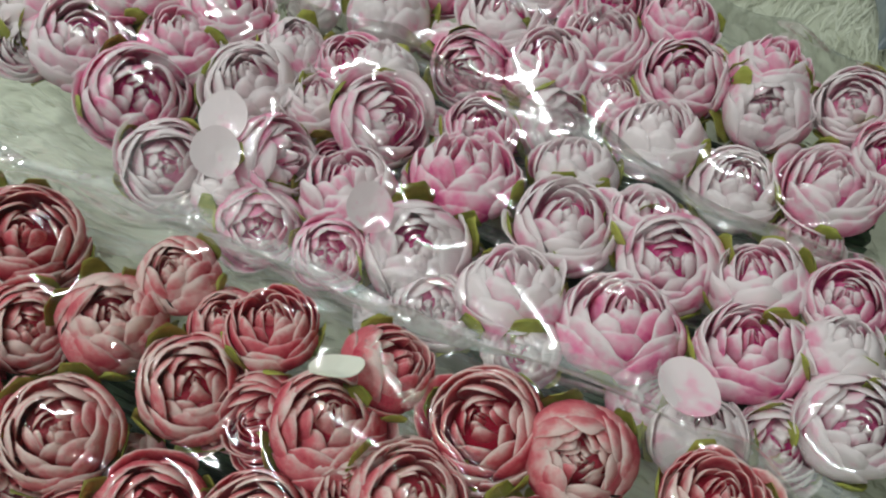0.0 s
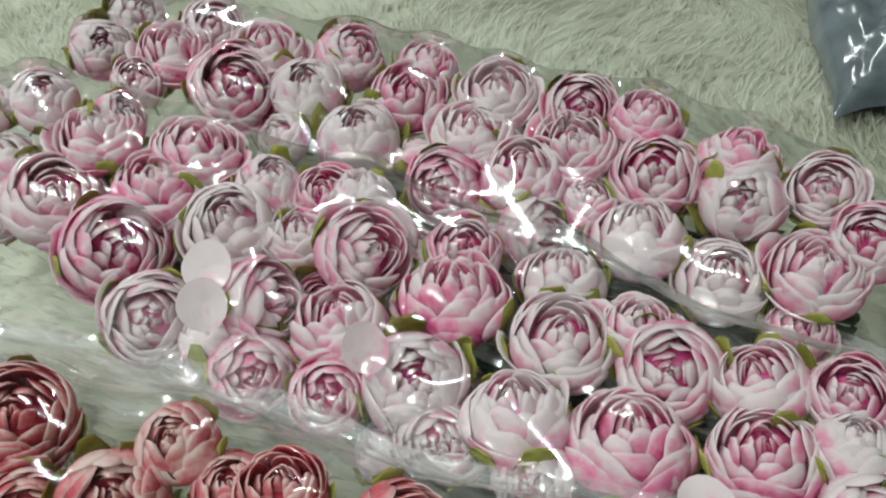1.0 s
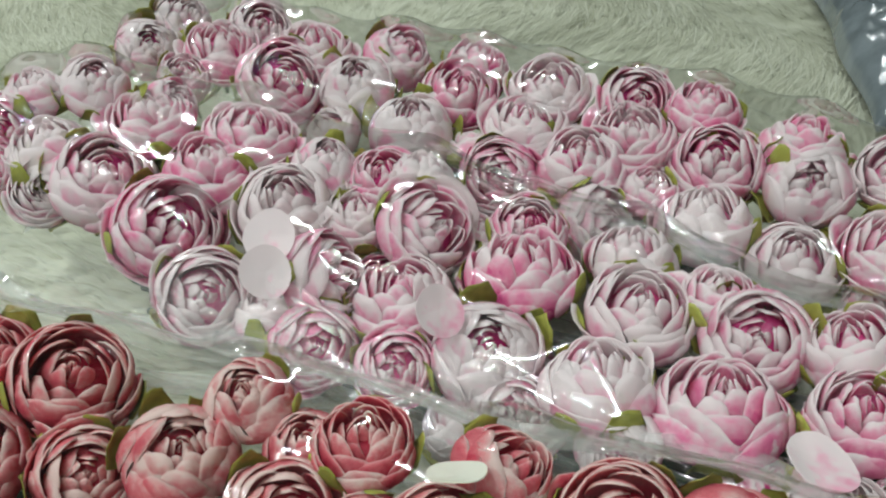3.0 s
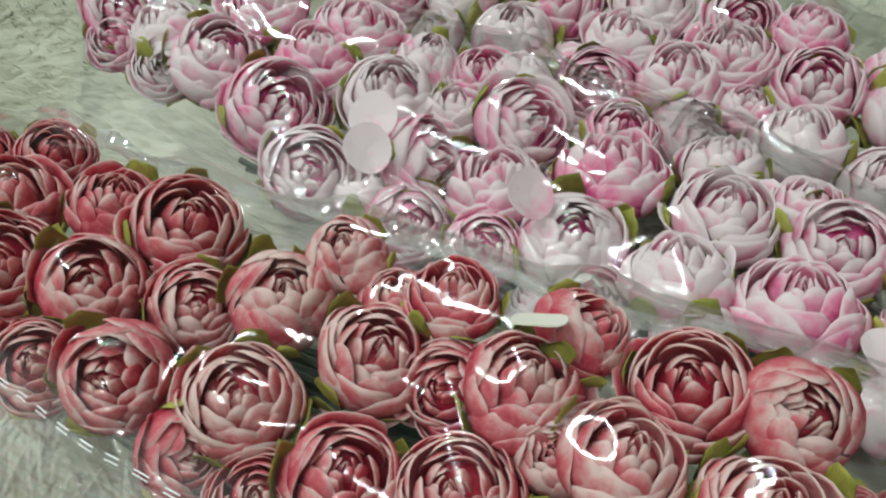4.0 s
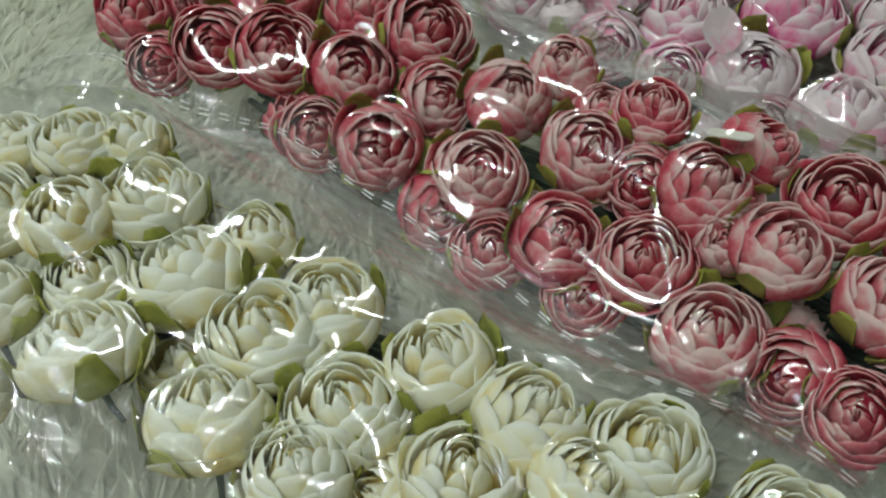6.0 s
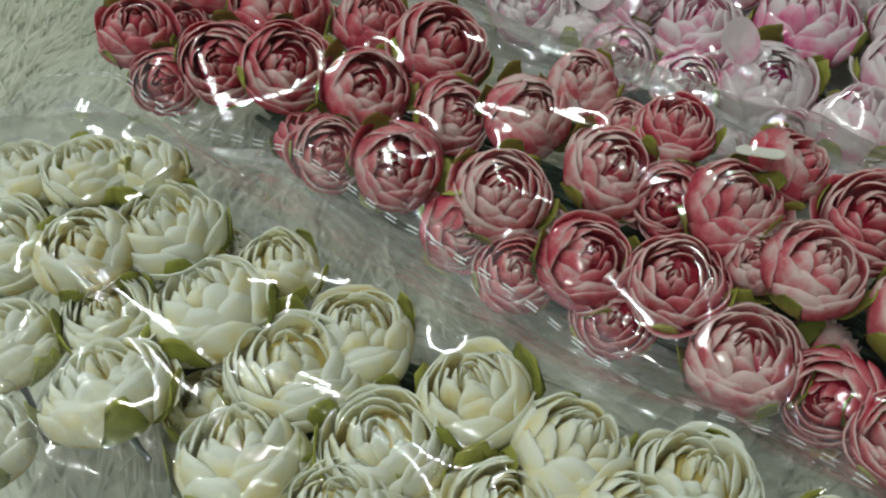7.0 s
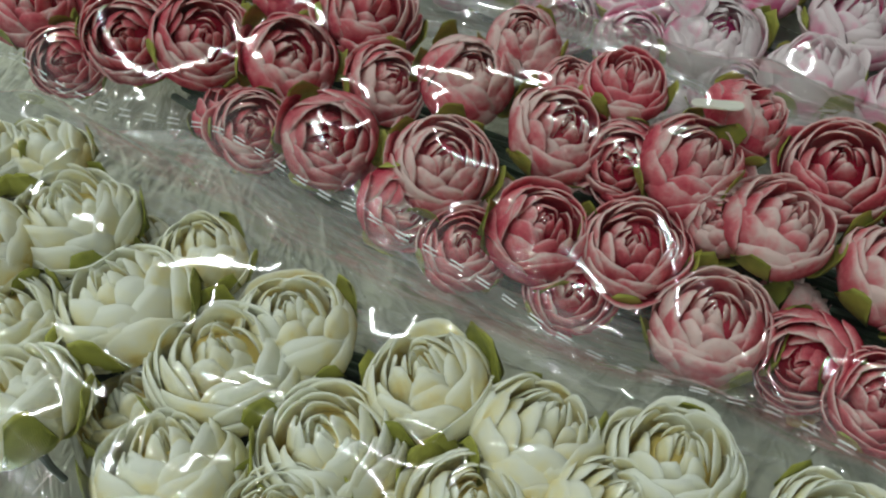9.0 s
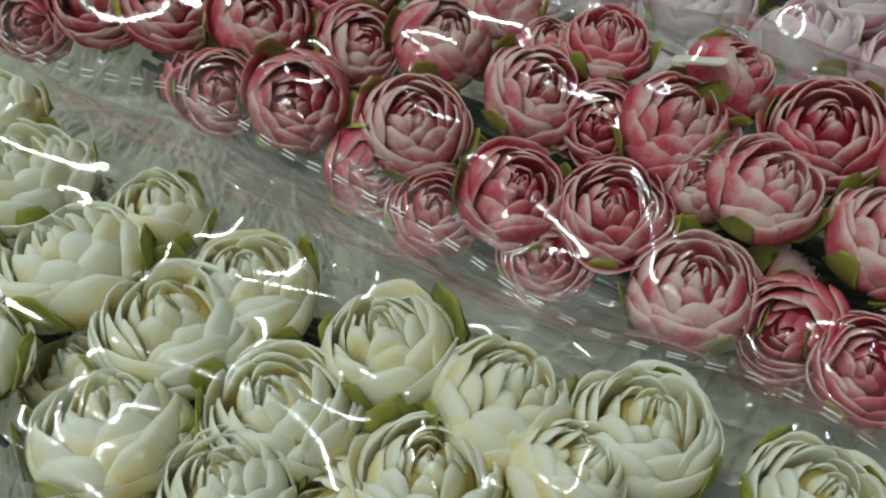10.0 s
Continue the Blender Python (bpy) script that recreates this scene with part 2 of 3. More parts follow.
def fur_rug():
    """A backing sheet with dense leaning strands."""
    rng = np.random.default_rng(5)
    rug = new("fur_rug")
    nx, ny = 90, 80
    xs, ys = np.linspace(-0.80, 0.90, nx), np.linspace(-0.40, 1.30, ny)
    verts = []
    for y in ys:
        for x in xs:
            verts.append((x, y, -0.010 + 0.004 * noise.noise((x * 9, y * 9, 0.3)) + 0.002 * noise.noise((x * 40, y * 40, 2.0))))
    faces = [(j * nx + i, j * nx + i + 1, (j + 1) * nx + i + 1, (j + 1) * nx + i) for j in range(ny - 1) for i in range(nx - 1)]
    part("backing", mesh_of("backing", verts, faces), FUR, rug)
    n = 110000
    x = rng.uniform(-0.75, 0.85, n)
    y = rng.uniform(-0.10, 1.28, n)
    z = np.full(n, -0.013)
    a = 2.2 + 1.3 * np.sin(x * 6.0 + 1.1) * np.cos(y * 5.0) + 0.9 * np.sin(x * 17 + y * 13) + rng.normal(0, 0.4, n)
    length = rng.uniform(0.014, 0.030, n)
    lift = rng.uniform(0.25, 0.8, n)
    wide = rng.uniform(0.0003, 0.0007, n)
    dx, dy = np.cos(a), np.sin(a)
    px, py = -dy, dx
    rows = []
    for k, s in enumerate((0.0, 0.4, 0.75, 1.0)):
        up = lift * length * (1.5 * s - 0.9 * s * s)
        w = wide * (1.0, 0.9, 0.6, 0.12)[k]
        cx, cy, cz = x + dx * length * s, y + dy * length * s, z + up
        rows += [np.stack([cx - px * w, cy - py * w, cz], 1), np.stack([cx + px * w, cy + py * w, cz], 1)]
    v = np.stack(rows, 1).reshape(-1, 3)
    base = (np.arange(n) * 8)[:, None, None]
    quads = (base + np.array([[0, 1, 3, 2], [2, 3, 5, 4], [4, 5, 7, 6]])[None]).reshape(-1, 4)
    me = bpy.data.meshes.new("fur")
    me.vertices.add(len(v))
    me.vertices.foreach_set("co", v.ravel())
    me.loops.add(quads.size)
    me.loops.foreach_set("vertex_index", quads.ravel().astype(np.int32))
    me.polygons.add(len(quads))
    me.polygons.foreach_set("loop_start", np.arange(0, quads.size, 4, dtype=np.int32))
    me.update()
    me.validate()
    tagged(part("fur", me, FUR, rug), kind="stuff")
    tagged(rug, "off-white long-haired faux fur rug on a table", "rug")


fur_rug()


# ---- the flowers ----
def felt_petal(rng, outer, rim, top, half, turn, low=-0.8, flare=0.0, tuck=0.03, cup=0.06, thick=0.062, nu=7, nv=8, round_by=0.24, root=0.25):
    """One thick felt petal of a cup: it swells to the radius outer and comes up to a rounded rim at radius rim, height top."""
    verts, uvs, faces = [], [], []
    ph, amp, skew = rng.uniform(0, 6.28), rng.uniform(0.015, 0.05), rng.uniform(-14, 14)
    ends = [(root * outer, low), (1.30 * outer, 0.92 * low), (1.14 * outer, 0.45 * top + 0.1 * low), (rim, top)]

    def along(s):
        a, b, c, d = (1 - s) ** 3, 3 * s * (1 - s) ** 2, 3 * s * s * (1 - s), s ** 3
        return tuple(a * ends[0][k] + b * ends[1][k] + c * ends[2][k] + d * ends[3][k] for k in (0, 1))

    for side in (0, 1):
        for j in range(nv):
            v = (j / (nv - 1)) ** 0.85
            wide = half * (0.55 + 0.45 * min(1.0, v / 0.55)) * (1 - 0.20 * v ** 5)
            for i in range(nu):
                u = 2 * i / (nu - 1) - 1
                s = v * (1 - round_by * abs(u) ** 3.2 * v)
                (r, z), (r2, z2) = along(s), along(s + 0.02)
                n = math.hypot(r2 - r, z2 - z)
                edge = max(abs(u), v) ** 8
                t = side * thick * (1 - 0.45 * edge) + (1 - side) * thick * 0.25 * edge
                r, z = r - t * (z2 - z) / n, z + t * (r2 - r) / n
                r = r * (1 + tuck * u - cup * u * u * v + amp * math.sin(2.6 * u + ph) * v) + flare * v ** 4
                phi = radians(turn + skew * v + u * wide)
                verts.append((r * math.cos(phi), r * math.sin(phi), z + 0.5 * amp * math.sin(4 * u + 2 * ph) * v))
                uvs.append(((u + 1) / 2 + 2 * side, v))
    n = nu * nv
    for j in range(nv - 1):
        for i in range(nu - 1):
            a = j * nu + i
            faces.append((a, a + 1, a + nu + 1, a + nu))
            faces.append((n + a, n + a + nu, n + a + nu + 1, n + a + 1))
    ring = [i for i in range(nu)] + [j * nu + nu - 1 for j in range(1, nv)] + [(nv - 1) * nu + i for i in range(nu - 2, -1, -1)] + [j * nu for j in range(nv - 2, 0, -1)]
    for k, a in enumerate(ring):
        b = ring[(k + 1) % len(ring)]
        faces.append((b, a, n + a, n + b))
    return verts, faces, uvs


def joined(pieces):
    verts, faces, uvs = [], [], []
    for v, f, t in pieces:
        k = len(verts)
        verts += v
        uvs += t
        faces += [tuple(i + k for i in face) for face in f]
    return verts, faces, uvs


# petals in the ring, widest radius, rim radius, rim height, half width in degrees, sideways overlap
RINGS = [(5, 1.00, 0.93, 0.14, 46, 0.045), (5, 0.96, 0.86, 0.32, 46, 0.045), (5, 0.90, 0.77, 0.46, 46, 0.04), (5, 0.82, 0.65, 0.55, 45, 0.05), (5, 0.71, 0.50, 0.60, 44, 0.05), (5, 0.56, 0.34, 0.63, 42, 0.06)]
HEART = [(4, 0.41, 0.20, 0.63, 48), (3, 0.27, 0.10, 0.62, 60), (3, 0.15, 0.03, 0.58, 62)]


def build_flower(colour, seed, simple=False):
    """A felt peony head, 1 m in radius before scaling: rings of petals, a heart, sepals and a wire stem."""
    rng = random.Random(seed)
    top = new("peony_head")
    mat = PETALS[colour][seed % len(PETALS[colour])]
    loose = []
    openness = (0.10, -0.28, 0.02, 0.16, -0.10, 0.06, -0.04)[seed % 7]
    turn = rng.uniform(0, 360)
    strays = {(0, rng.randrange(5)), (rng.randrange(2), rng.randrange(5))} if rng.random() < 0.75 else set()
    for ring, (count, outer, rim, high, half, tuck) in enumerate(RINGS):
        turn += 180 / count + rng.uniform(-10, 10)
        sway = rng.choice((-1, 1))
        for k in range(count):
            r = rim * (1 + openness) * rng.uniform(0.88, 1.08)
            h = high - 0.35 * openness + rng.uniform(-0.15, 0.10)
            flare = rng.uniform(-0.03, 0.05)
            if (ring, k) in strays:
                r, flare, h = r * 1.12, 0.16, h - 0.06
            v, f, t = felt_petal(rng, outer * rng.uniform(0.98, 1.02), r, h, half * rng.uniform(0.74, 1.16), turn + 360 * k / count + rng.uniform(-17, 17), -0.8 + 0.05 * ring, flare, sway * tuck * rng.uniform(0.5, 1.6), rng.uniform(0.02, 0.12))
            if simple:
                loose.append((v, f, t))
            else:
                part("petal", mesh_of("petal", v, f, t, crisp=False), mat, top)
    if simple:
        part("petals", mesh_of("petals", *joined(loose), crisp=False), mat, top)
    heart = []
    lean_x, lean_y = rng.uniform(-0.09, 0.09), rng.uniform(-0.09, 0.09)
    for count, outer, rim, high, half in HEART:
        turn += 31
        for k in range(count):
            v, f, t = felt_petal(rng, outer, rim * rng.uniform(0.7, 1.3), high + rng.uniform(-0.10, 0.10), half * rng.uniform(0.7, 1.0), turn + 360 * k / count + rng.uniform(-15, 15), -0.3, 0.0, 0.04, 0.1, thick=0.05)
            heart.append(([(a + lean_x, b + lean_y, c) for a, b, c in v], f, t))
    core, core_faces, core_uv = [], [], []
    for j in range(9):
        for i in range(14):
            a, b = math.pi * j / 8, 2 * math.pi * i / 14
            core.append((0.66 * math.sin(a) * math.cos(b), 0.66 * math.sin(a) * math.sin(b), -0.26 + 0.56 * math.cos(a)))
            core_uv.append((i / 14, 0.1))
            if j < 8:
                core_faces.append((j * 14 + i, (j + 1) * 14 + i, (j + 1) * 14 + (i + 1) % 14, j * 14 + (i + 1) % 14))
    heart.append((core, core_faces, core_uv))
    part("heart", mesh_of("heart", *joined(heart), crisp=False), mat, top, "tightly rolled inner petals")
    for k in range(4):
        out = rng.uniform(0.0, 0.10)
        v, f, t = felt_petal(rng, 1.04, 1.04 + out, rng.uniform(-0.05, 0.42), rng.uniform(18, 26), 90 * k + rng.uniform(-30, 30), -0.84, out, 0.0, -0.02, thick=0.022, nu=5, round_by=0.5, root=0.12)
        part("sepal", mesh_of("sepal", v, f, t, crisp=False), LEAF, top, "small olive green woven cloth sepal")
    pts = [(0, 0, -0.72), (0.02, 0.02, -1.05), (0.06, 0.03, -1.45), (0.14, 0.05, -1.8)]
    v, f = tube(pts, [0.14, 0.08, 0.06, 0.055])
    part("stem", mesh_of("stem", v, f), STEM, top, "thin dark green wire stem")
    return top


LABELS = {
    "pink": "pale pink and white cloth peony head in a clear bag",
    "coral": "coral red and pink cloth peony head in a clear bag",
    "cream": "cream white cloth peony head in a clear bag",
}
VARIANTS = {"pink": 7, "coral": 6, "cream": 5}
made, counts, heads = {}, {}, {}
spins = random.Random(12)
HEAD_SCALE = 0.94
# how far single heads have tipped back from the common lean
TIPPED = {"pink": (0, -18, 6, -30, -8, -22), "coral": (0, -12, 4, -24, 6, -6), "cream": (-24, -34, -12, -28, -38, -20)}


def peony(colour, bag, x, y, z, r, tilt, turn, simple=False):
    """A head of radius r centred at x, y, z, its face leaning by tilt degrees towards turn."""
    r *= HEAD_SCALE
    tilt += TIPPED[colour][len(heads.get(bag, ())) % 6]
    k = counts.get(colour, 0)
    counts[colour] = k + 1
    key = (colour, (k * 3 + k // 5) % VARIANTS[colour] if not simple else -1 - k % 3)
    spot = pose(x, y, z, 0, 0, turn) @ pose(0, 0, 0, tilt, 0, 0) @ pose(0, 0, 0, 0, 0, spins.uniform(0, 360))
    if key not in made:
        ob = build_flower(colour, 100 * len(colour) + key[1], simple)
        ob.matrix_basis = spot @ Matrix.Diagonal((r, r, r * 0.96, 1))
        made[key] = (ob, r)
        tagged(ob, LABELS[colour], "artificial flower", f"{colour} flowers in the bags")
    else:
        first, r0 = made[key]
        copy_thing(first, spot @ Matrix.Scale(r / r0, 4))
    heads.setdefault(bag, []).append((x, y, z, r))


# bag of pale pink heads, farther
peony("pink", "far", -0.1482, 0.4388, 0.0852, 0.0164, 53, 29)
peony("pink", "far", -0.1329, 0.4628, 0.0914, 0.0156, 59, 46)
peony("pink", "far", -0.0931, 0.4457, 0.0877, 0.0159, 43, 26)
peony("pink", "far", -0.1116, 0.4300, 0.0836, 0.0183, 52, 17)
peony("pink", "far", -0.1279, 0.4128, 0.0771, 0.0138, 44, 22)
peony("pink", "far", -0.0667, 0.4288, 0.0802, 0.0193, 38, 24)
peony("pink", "far", -0.0242, 0.4227, 0.0754, 0.0184, 43, 46)
peony("pink", "far", 0.0117, 0.4070, 0.0732, 0.0160, 43, 61)
peony("pink", "far", -0.0814, 0.4055, 0.0732, 0.0213, 46, 18)
peony("pink", "far", -0.0471, 0.4004, 0.0703, 0.0193, 63, 2)
peony("pink", "far", 0.0001, 0.3903, 0.0670, 0.0183, 41, 5)
peony("pink", "far", -0.0243, 0.3687, 0.0598, 0.0205, 46, 0)
peony("pink", "far", -0.0604, 0.3797, 0.0568, 0.0139, 39, -47)
peony("pink", "far", 0.0417, 0.3835, 0.0671, 0.0190, 46, -7)
peony("pink", "far", 0.0753, 0.3596, 0.0673, 0.0161, 49, 0)
peony("pink", "far", 0.0264, 0.3646, 0.0576, 0.0195, 47, 2)
peony("pink", "far", 0.0691, 0.3446, 0.0573, 0.0188, 33, -29)
peony("pink", "far", 0.0452, 0.3380, 0.0497, 0.0206, 44, -18)
peony("pink", "far", 0.0108, 0.3393, 0.0460, 0.0177, 56, -17)
peony("pink", "far", 0.1016, 0.3464, 0.0666, 0.0162, 32, 11)
peony("pink", "far", 0.0998, 0.3236, 0.0526, 0.0196, 32, -20)
peony("pink", "far", 0.1341, 0.3199, 0.0587, 0.0175, 20, -100)
peony("pink", "far", 0.1289, 0.3025, 0.0491, 0.0189, 58, -25)
peony("pink", "far", 0.0872, 0.3007, 0.0378, 0.0206, 27, -58)
peony("pink", "far", 0.0485, 0.3138, 0.0329, 0.0176, 67, 38)
peony("pink", "far", 0.1142, 0.2762, 0.0306, 0.0186, 44, -21)
peony("pink", "far", 0.1589, 0.2945, 0.0554, 0.0155, 39, -41)
peony("pink", "far", 0.1458, 0.2655, 0.0379, 0.0191, 42, -21)
peony("pink", "far", 0.0726, 0.3239, 0.0419, 0.0135, 25, 4)
peony("pink", "far", 0.1367, 0.2528, 0.0223, 0.0135, 50, -20)
peony("pink", "far", 0.1657, 0.2686, 0.0480, 0.0163, 41, -45)
# bag of pale pink heads, nearer
peony("pink", "near", -0.1972, 0.3623, 0.0761, 0.0190, 51, 24)
peony("pink", "near", -0.2004, 0.3511, 0.0662, 0.0141, 77, -2)
peony("pink", "near", -0.1714, 0.3368, 0.0619, 0.0149, 76, -6)
peony("pink", "near", -0.1814, 0.3747, 0.0885, 0.0142, 36, 29)
peony("pink", "near", -0.1569, 0.3740, 0.0894, 0.0155, 43, 26)
peony("pink", "near", -0.1740, 0.3497, 0.0716, 0.0186, 32, -9)
peony("pink", "near", -0.1767, 0.3369, 0.0578, 0.0135, 57, 14)
peony("pink", "near", -0.1334, 0.3558, 0.0784, 0.0181, 28, -13)
peony("pink", "near", -0.1250, 0.3669, 0.0800, 0.0135, 48, 66)
peony("pink", "near", -0.0907, 0.3479, 0.0709, 0.0188, 51, 51)
peony("pink", "near", -0.1489, 0.3323, 0.0646, 0.0216, 44, 35)
peony("pink", "near", -0.1075, 0.3323, 0.0641, 0.0206, 41, 11)
peony("pink", "near", -0.1209, 0.3052, 0.0537, 0.0220, 49, 31)
peony("pink", "near", -0.0604, 0.3266, 0.0644, 0.0151, 42, 36)
peony("pink", "near", -0.0382, 0.3196, 0.0605, 0.0145, 25, 1)
peony("pink", "near", -0.0238, 0.3178, 0.0585, 0.0159, 25, -25)
peony("pink", "near", -0.0765, 0.3103, 0.0565, 0.0205, 40, 3)
peony("pink", "near", -0.0495, 0.3063, 0.0516, 0.0153, 41, 18)
peony("pink", "near", -0.0229, 0.2882, 0.0523, 0.0191, 52, 45)
peony("pink", "near", -0.1055, 0.2757, 0.0403, 0.0179, 70, 22)
peony("pink", "near", -0.0604, 0.2700, 0.0461, 0.0176, 66, 63)
peony("pink", "near", -0.0348, 0.2613, 0.0416, 0.0190, 41, -13)
peony("pink", "near", -0.0663, 0.2461, 0.0336, 0.0156, 65, 11)
peony("pink", "near", -0.0398, 0.2339, 0.0317, 0.0135, 66, 5)
peony("pink", "near", 0.0148, 0.2892, 0.0481, 0.0152, 30, 9)
peony("pink", "near", 0.0080, 0.2681, 0.0426, 0.0212, 17, 25)
peony("pink", "near", -0.0093, 0.2319, 0.0362, 0.0197, 28, 4)
peony("pink", "near", 0.0501, 0.2721, 0.0422, 0.0169, 30, -3)
peony("pink", "near", 0.0432, 0.2393, 0.0418, 0.0186, 27, 1)
peony("pink", "near", 0.0228, 0.2140, 0.0343, 0.0185, 20, 18)
peony("pink", "near", -0.0046, 0.2153, 0.0238, 0.0135, 55, 0)
peony("pink", "near", 0.0702, 0.2385, 0.0447, 0.0135, 21, -10)
peony("pink", "near", 0.0752, 0.2198, 0.0402, 0.0183, 33, -23)
peony("pink", "near", 0.0579, 0.2004, 0.0312, 0.0205, 32, -16)
peony("pink", "near", 0.1013, 0.2095, 0.0418, 0.0166, 28, -81)
peony("pink", "near", 0.0955, 0.1867, 0.0343, 0.0178, 39, -49)
peony("pink", "near", 0.1247, 0.1968, 0.0441, 0.0135, 30, -43)
peony("pink", "near", 0.1201, 0.1821, 0.0381, 0.0140, 21, -22)
peony("pink", "near", 0.1178, 0.1600, 0.0303, 0.0168, 25, -19)
peony("pink", "near", 0.0749, 0.1599, 0.0252, 0.0153, 35, -78)
peony("pink", "near", 0.0248, 0.1941, 0.0234, 0.0135, 60, -19)
peony("pink", "near", 0.0012, 0.2156, 0.0216, 0.0135, 52, -6)
peony("pink", "near", 0.0988, 0.1605, 0.0191, 0.0135, 43, -22)
# bag of coral heads
peony("coral", "coral", -0.2336, 0.2756, 0.0475, 0.0160, 38, 38)
peony("coral", "coral", -0.2084, 0.2474, 0.0450, 0.0206, 36, 44)
peony("coral", "coral", -0.2029, 0.2782, 0.0470, 0.0146, 38, 36)
peony("coral", "coral", -0.1651, 0.2374, 0.0490, 0.0160, 46, 45)
peony("coral", "coral", -0.2212, 0.2090, 0.0426, 0.0169, 45, 17)
peony("coral", "coral", -0.1941, 0.2098, 0.0434, 0.0179, 47, 41)
peony("coral", "coral", -0.1592, 0.1956, 0.0451, 0.0174, 38, 35)
peony("coral", "coral", -0.1343, 0.2191, 0.0505, 0.0186, 49, 40)
peony("coral", "coral", -0.1409, 0.1584, 0.0407, 0.0162, 43, 14)
peony("coral", "coral", -0.1677, 0.1682, 0.0355, 0.0135, 66, 26)
peony("coral", "coral", -0.1250, 0.1872, 0.0420, 0.0143, 38, 41)
peony("coral", "coral", -0.0982, 0.1857, 0.0471, 0.0168, 37, 32)
peony("coral", "coral", -0.1041, 0.1495, 0.0405, 0.0165, 29, 23)
peony("coral", "coral", -0.0809, 0.1990, 0.0539, 0.0135, 36, 2)
peony("coral", "coral", -0.0685, 0.1609, 0.0456, 0.0164, 26, 23)
peony("coral", "coral", -0.0489, 0.1763, 0.0537, 0.0135, 34, 20)
peony("coral", "coral", -0.1161, 0.1397, 0.0303, 0.0135, 56, 43)
peony("coral", "coral", -0.0964, 0.1274, 0.0267, 0.0135, 29, 20)
peony("coral", "coral", -0.0742, 0.1267, 0.0358, 0.0156, 26, 34)
peony("coral", "coral", -0.0642, 0.1159, 0.0227, 0.0135, 50, 1)
peony("coral", "coral", -0.0472, 0.1241, 0.0338, 0.0157, 18, -5)
peony("coral", "coral", -0.0298, 0.1466, 0.0471, 0.0166, 43, 28)
peony("coral", "coral", -0.0499, 0.1523, 0.0402, 0.0135, 42, -17)
peony("coral", "coral", -0.0136, 0.1604, 0.0539, 0.0135, 43, 71)
peony("coral", "coral", 0.0106, 0.1446, 0.0477, 0.0162, 30, -26)
peony("coral", "coral", -0.0078, 0.1260, 0.0431, 0.0157, 31, 40)
peony("coral", "coral", -0.0226, 0.1341, 0.0381, 0.0135, 37, -18)
peony("coral", "coral", -0.0268, 0.1028, 0.0268, 0.0172, 37, -18)
peony("coral", "coral", 0.0344, 0.1345, 0.0485, 0.0155, 33, -2)
peony("coral", "coral", 0.0224, 0.1121, 0.0399, 0.0168, 18, -3)
peony("coral", "coral", -0.0041, 0.0927, 0.0244, 0.0144, 56, -50)
peony("coral", "coral", -0.2648, 0.2290, 0.0425, 0.0159, 35, 40)
peony("coral", "coral", -0.2432, 0.2018, 0.0362, 0.0135, 55, 17)
peony("coral", "coral", -0.2429, 0.2680, 0.0458, 0.0164, 39, 41)
peony("coral", "coral", 0.0114, 0.0791, 0.0283, 0.0135, 19, -31)
peony("coral", "coral", 0.0665, 0.1231, 0.0474, 0.0135, 11, -39)
# bag of cream heads
peony("cream", "cream", -0.2305, 0.1212, 0.0606, 0.0135, 23, 23)
peony("cream", "cream", -0.2166, 0.1280, 0.0565, 0.0135, 24, 69)
peony("cream", "cream", -0.2188, 0.0919, 0.0556, 0.0152, 21, 19)
peony("cream", "cream", -0.2015, 0.1084, 0.0511, 0.0169, 30, 64)
peony("cream", "cream", -0.1828, 0.0864, 0.0432, 0.0185, 23, 63)
peony("cream", "cream", -0.1674, 0.1054, 0.0422, 0.0138, 21, 56)
peony("cream", "cream", -0.2079, 0.0766, 0.0465, 0.0135, 28, 65)
peony("cream", "cream", -0.1978, 0.0532, 0.0459, 0.0170, 16, 39)
peony("cream", "cream", -0.1534, 0.0721, 0.0395, 0.0183, 12, 39)
peony("cream", "cream", -0.1389, 0.0860, 0.0375, 0.0170, 30, 76)
peony("cream", "cream", -0.1594, 0.0440, 0.0373, 0.0174, 16, 15)
peony("cream", "cream", -0.1246, 0.0526, 0.0355, 0.0177, 17, 62)
peony("cream", "cream", -0.1034, 0.0711, 0.0372, 0.0165, 9, 70)
peony("cream", "cream", -0.0751, 0.0572, 0.0373, 0.0169, 12, -54)
peony("cream", "cream", -0.0455, 0.0523, 0.0374, 0.0159, 7, 2)
peony("cream", "cream", -0.0903, 0.0379, 0.0359, 0.0163, 30, 11)
peony("cream", "cream", -0.0604, 0.0400, 0.0382, 0.0135, 14, -72)
peony("cream", "cream", -0.0129, 0.0368, 0.0390, 0.0135, 16, -111)
peony("cream", "cream", -0.1314, 0.0323, 0.0365, 0.0144, 19, 48)
peony("cream", "cream", -0.2330, 0.0620, 0.0470, 0.0160, 20, 50)
peony("cream", "cream", -0.2450, 0.0930, 0.0540, 0.0155, 24, 40)
peony("cream", "cream", -0.2520, 0.1200, 0.0570, 0.0140, 22, 60)
peony("cream", "cream", -0.2280, 0.0340, 0.0420, 0.0160, 18, 30)


